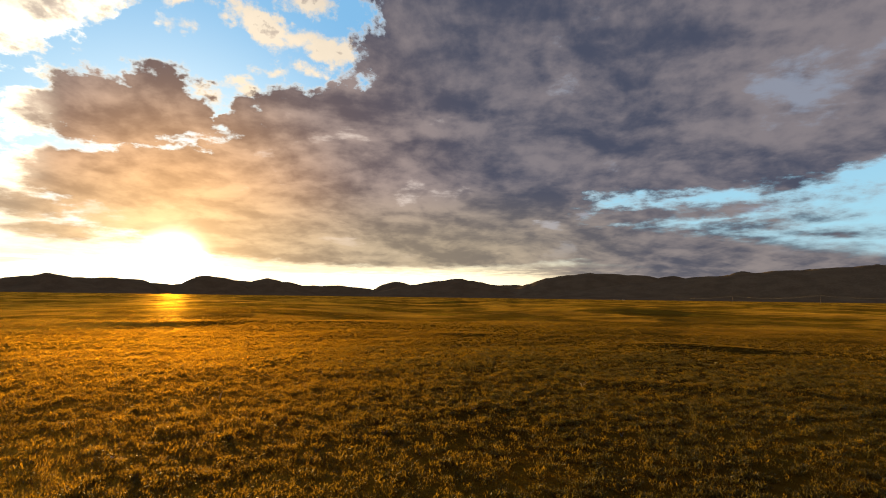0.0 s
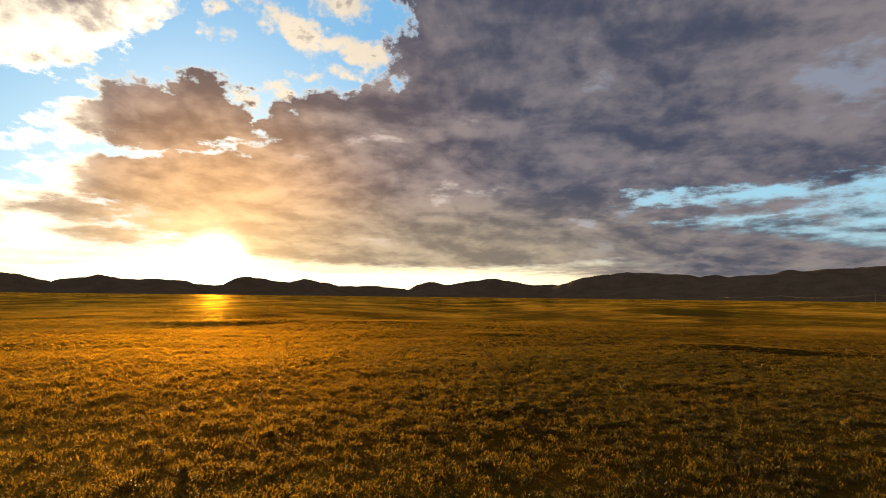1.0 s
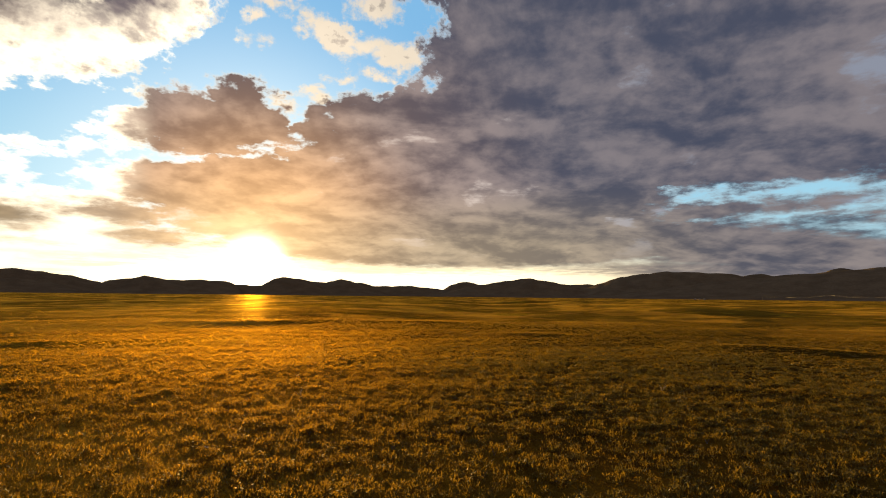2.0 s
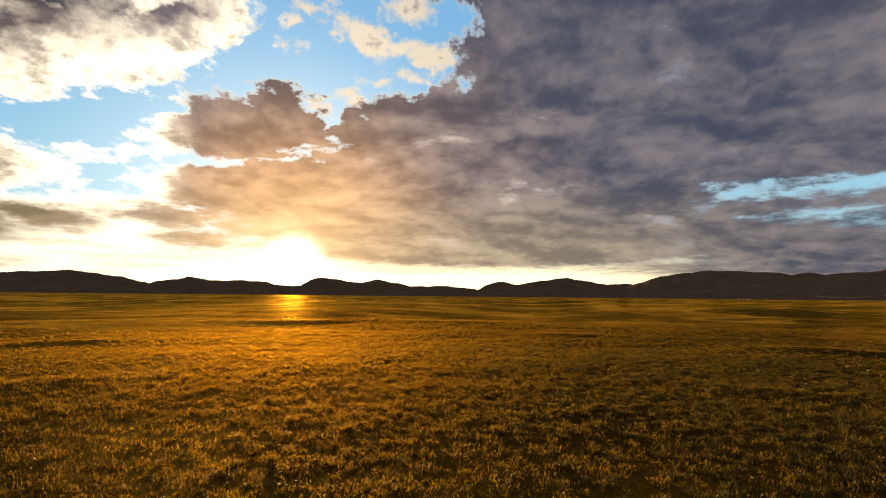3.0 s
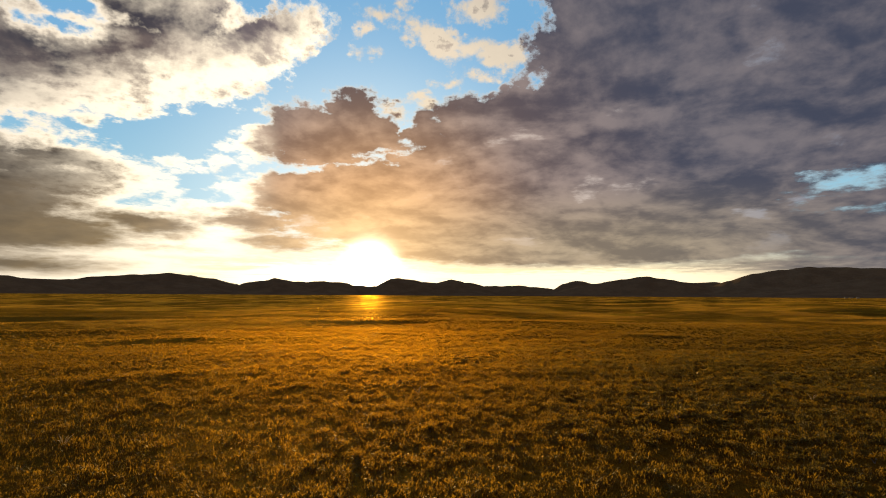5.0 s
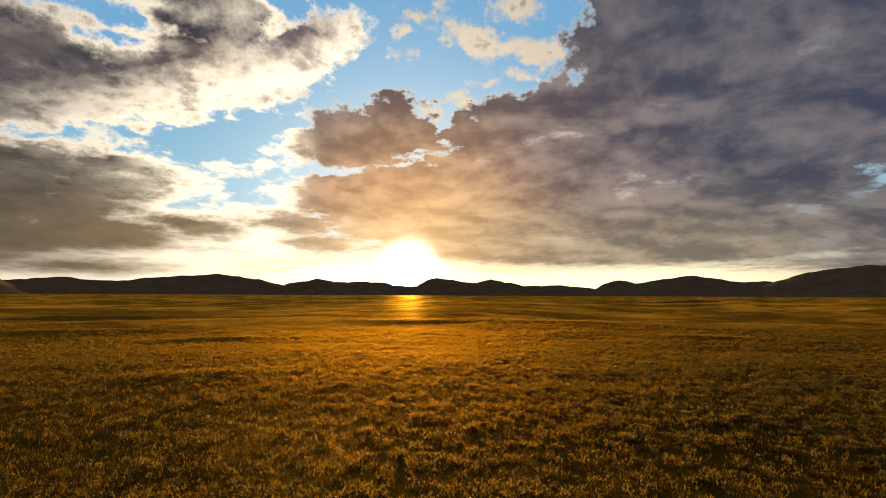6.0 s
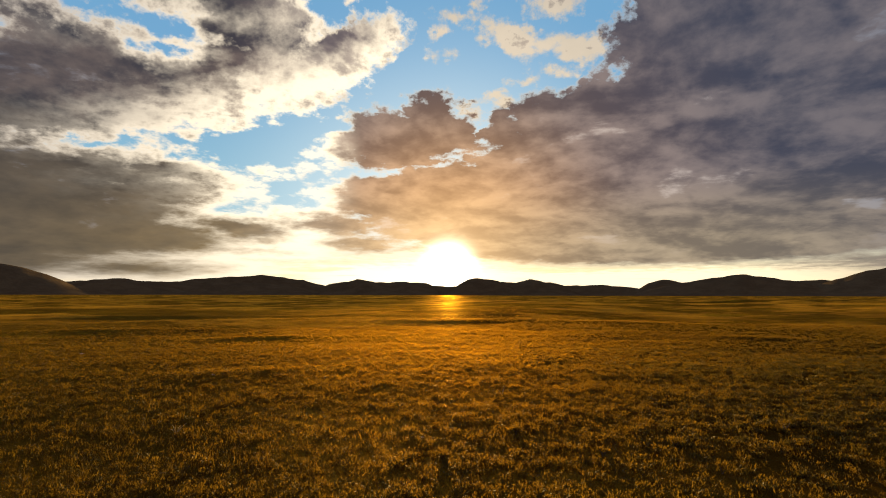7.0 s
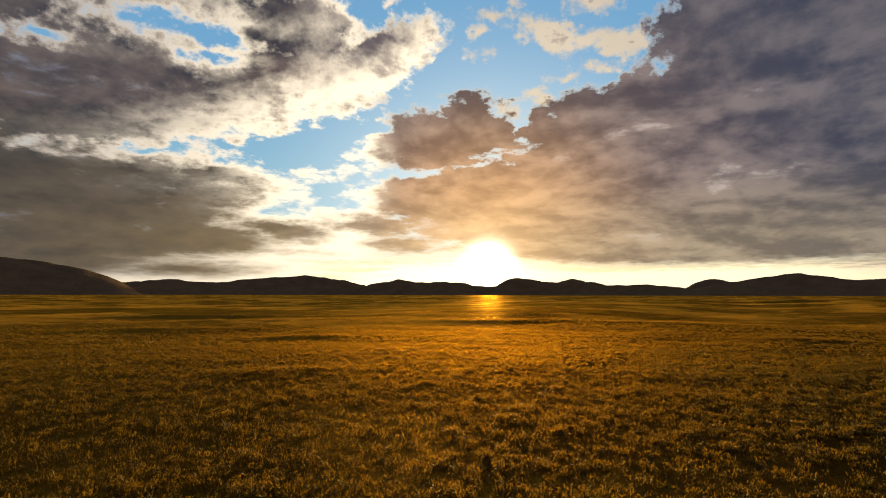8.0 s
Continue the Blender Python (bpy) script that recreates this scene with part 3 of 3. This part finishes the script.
carpet("sage_scrub", SAGE_MID, 8000, 0.4, 13, 82, 310, 0.45, 1.1, SAGE, SAGE_LABEL, 0.4)


# ---- single plants, stones and dry stalks that stand out ----
def rise(x, y):
    return float(lie(np.array([x]), np.array([y]))[0])


def empty(name, x, y, label, category, group=""):
    ob = new(name)
    ob.location = (x, y, rise(x, y))
    return tagged(ob, label, category, group)


def tube(bm, points, radii, sides=6):
    """A bent, tapering tube along a few points."""
    rings = []
    for i, (p, r) in enumerate(zip(points, radii)):
        d = (Vector(points[min(i + 1, len(points) - 1)]) - Vector(points[max(i - 1, 0)])).normalized()
        a = d.cross(Vector((0.3, 0.9, 0.1))).normalized()
        b = d.cross(a)
        rings.append([bm.verts.new(Vector(p) + (a * math.cos(k * 2 * math.pi / sides) + b * math.sin(k * 2 * math.pi / sides)) * r) for k in range(sides)])
    for lo, hi in zip(rings, rings[1:]):
        for k in range(sides):
            bm.faces.new((lo[k], lo[(k + 1) % sides], hi[(k + 1) % sides], hi[k]))
    bm.faces.new(rings[-1])
    return bm


def sage_bush(x, y, size, seed):
    """A rounder clump of sage: woody stems and a head of many small leaves."""
    g = random.Random(seed)
    bush = empty("sage_bush", x, y, "rounded grey-green sage bush standing above the scrub", "bush", "bushes on the steppe")
    heads = []
    for i in range(7):
        a = i * 0.9 + g.uniform(-0.3, 0.3)
        out = g.uniform(0.25, 0.6) * size
        tip = Vector((math.cos(a) * out, math.sin(a) * out, size * g.uniform(0.55, 0.85)))
        mid = tip * 0.5 + Vector((0, 0, size * 0.1))
        part("stem", tube(bmesh.new(), [(0, 0, -0.01), mid, tip], [0.008, 0.006, 0.003]), WOOD, bush)
        heads += [mid, tip, (mid + tip) / 2]
    bm = bmesh.new()
    for i in range(100):
        at = g.choice(heads) + Vector((g.gauss(0, 0.12), g.gauss(0, 0.12), g.gauss(0.03, 0.10))) * size
        at.z = max(at.z, 0.01)
        a, lean, long, w = g.uniform(0, 6.28), g.uniform(0.2, 1.0), g.uniform(0.035, 0.065), g.uniform(0.010, 0.018)
        out, across = Vector((math.cos(a), math.sin(a), 0)), Vector((-math.sin(a), math.cos(a), 0))
        mid = at + out * long * lean * 0.5 + Vector((0, 0, long * 0.5))
        tip = at + out * long * lean + Vector((0, 0, long * (1.1 - 0.5 * lean)))
        bm.faces.new([bm.verts.new(v) for v in (at, mid + across * w * 0.5, tip, mid - across * w * 0.5)])
    part("foliage", bm, SAGE, bush)


def dry_stalk(x, y, seed):
    g = random.Random(seed)
    thing = empty("dry_stalk", x, y, "pale dead stalks leaning over the short grass", "dry plant", "dry stalks")
    for i in range(6):
        a, lean, h = g.uniform(0, 6.28), g.uniform(0.2, 0.9), g.uniform(0.10, 0.19)
        tip = Vector((math.cos(a) * lean * h, math.sin(a) * lean * h, h))
        part("stem", tube(bmesh.new(), [(0, 0, -0.01), tip * 0.55 + Vector((0, 0, 0.03)), tip], [0.006, 0.005, 0.002], 5), STRAW, thing)


def stone(x, y, size, seed):
    bm = bmesh.new()
    bmesh.ops.create_icosphere(bm, subdivisions=3, radius=size)
    off = Vector((seed * 3.1, seed * 1.7, 0))
    for v in bm.verts:
        v.co *= 1 + 0.35 * noise.noise(v.co / size * 0.9 + off) + 0.10 * noise.noise(v.co / size * 3 + off)
        v.co.z *= 0.55
        v.co.x *= 1.3
    ob = part("stone", bm, STONE)
    ob.location = (x, y, rise(x, y) + size * 0.15)
    tagged(ob, "small pale weathered stone lying in the grass", "stone", "stones in the grass")


STRAW = matte("dry_straw", (0.30, 0.24, 0.12), (0.5, 0.42, 0.25), 20.0)
for number, (x, y, size) in enumerate((
        (6.47, 8.4, 0.160), (10.81, 14.61, 0.185), (-1.76, 7.73, 0.210), (-0.91, 8.69, 0.235), (2.94, 8.89, 0.160), (0.92, 11.29, 0.185), (-3.6, 6.49, 0.210), (6.48, 10.09, 0.235), (-9.14, 3.47, 0.160), (-3.23, 8.28, 0.185), (-0.3, 7.71, 0.210), (0.63, 10.74, 0.235))):
    sage_bush(x, y, size * 0.65, number)
for number, (x, y) in enumerate(((-4.64, 11.31), (-7.91, 5.65), (3.64, 14.03))):
    dry_stalk(x, y, number)
for number, (x, y, size) in enumerate(((-21.26, 11.42, 0.08), (-4.45, 7.39, 0.03), (-12.25, 9.86, 0.05))):
    stone(x, y, size, number)


# ---- power line and the far camp ----
def utility_pole(x, y, turn):
    pole = empty("utility_pole", x, y, "thin wooden power pole on the far plain", "pole", "poles of the power line")
    pole.rotation_euler.z = turn
    part("mast", tube(bmesh.new(), [(0, 0, -0.3), (0, 0, 5), (0, 0, 9.4)], [0.17, 0.15, 0.11], 10), WOOD, pole)
    bm = bmesh.new()
    bmesh.ops.create_cube(bm, size=1.0, matrix=Matrix.LocRotScale((0, 0.17, 8.7), None, (2.4, 0.12, 0.16)))
    bmesh.ops.bevel(bm, geom=bm.edges[:], offset=0.02, segments=1, affect="EDGES")
    part("crossarm", bm, WOOD, pole)
    for dx in (-1.05, 0.0, 1.05):
        z = 9.4 if dx == 0 else 8.78
        part("insulator", tube(bmesh.new(), [(dx, 0.17 if dx else 0, z), (dx, 0.17 if dx else 0, z + 0.12), (dx, 0.17 if dx else 0, z + 0.26)], [0.07, 0.09, 0.05], 8), FELT, pole, "pale ceramic insulator")
    bpy.context.view_layer.update()
    return [pole.matrix_basis @ Vector((dx, 0.17 if dx else 0, 9.62 if dx == 0 else 9.0)) for dx in (-1.05, 0.0, 1.05)]


def power_line():
    spots = [way(-44.5, 0) * 600, way(-35.3, 0) * 690, way(-28.5, 0) * 900, way(-23.5, 0) * 1200]
    tops = []
    for i, p in enumerate(spots):
        d = spots[min(i + 1, 3)] - spots[max(i - 1, 0)]
        tops.append(utility_pole(p.x, p.y, math.atan2(d.y, d.x) + math.pi / 2))
    for a, b in zip(tops, tops[1:]):
        for p, q in zip(a, b):
            pts = [p.lerp(q, k / 14) - Vector((0, 0, 3.2 * (1 - (k / 7 - 1) ** 2))) for k in range(15)]
            ob = part("power_cable", tube(bmesh.new(), pts, [0.02] * 15, 5), STEEL)
            tagged(ob, "thin sagging cable between two power poles", "cable", "cables of the power line")


def ger(az, dist, seed):
    p = way(az, 0) * dist
    home = empty("ger", p.x, p.y, "round weathered grey felt tent on the far plain", "tent", "tents of the far camp")
    home.rotation_euler.z = seed * 1.3
    wall = bmesh.new()
    bmesh.ops.create_cone(wall, cap_ends=True, segments=28, radius1=3.0, radius2=2.95, depth=1.9, matrix=Matrix.Translation((0, 0, 0.85)))
    part("wall", wall, FELT, home)
    roof = bmesh.new()
    bmesh.ops.create_cone(roof, cap_ends=True, segments=28, radius1=3.1, radius2=0.6, depth=1.1, matrix=Matrix.Translation((0, 0, 2.35)))
    part("roof", roof, FELT, home)
    crown = bmesh.new()
    bmesh.ops.create_cone(crown, cap_ends=True, segments=16, radius1=0.62, radius2=0.55, depth=0.2, matrix=Matrix.Translation((0, 0, 2.98)))
    part("crown_ring", crown, WOOD, home, "dark wooden crown ring")
    door = bmesh.new()
    bmesh.ops.create_cube(door, size=1.0, matrix=Matrix.LocRotScale((2.98, 0, 0.8), None, (0.12, 0.9, 1.6)))
    part("door", door, WOOD, home, "low wooden door")


STEEL = matte("dull_cable", (0.05, 0.05, 0.05), (0.09, 0.09, 0.09), 2.0, 0.6)
power_line()
for number, (az, dist) in enumerate(((-17.9, 1330), (-18.25, 1360), (-18.7, 1300))):
    ger(az, dist, number)
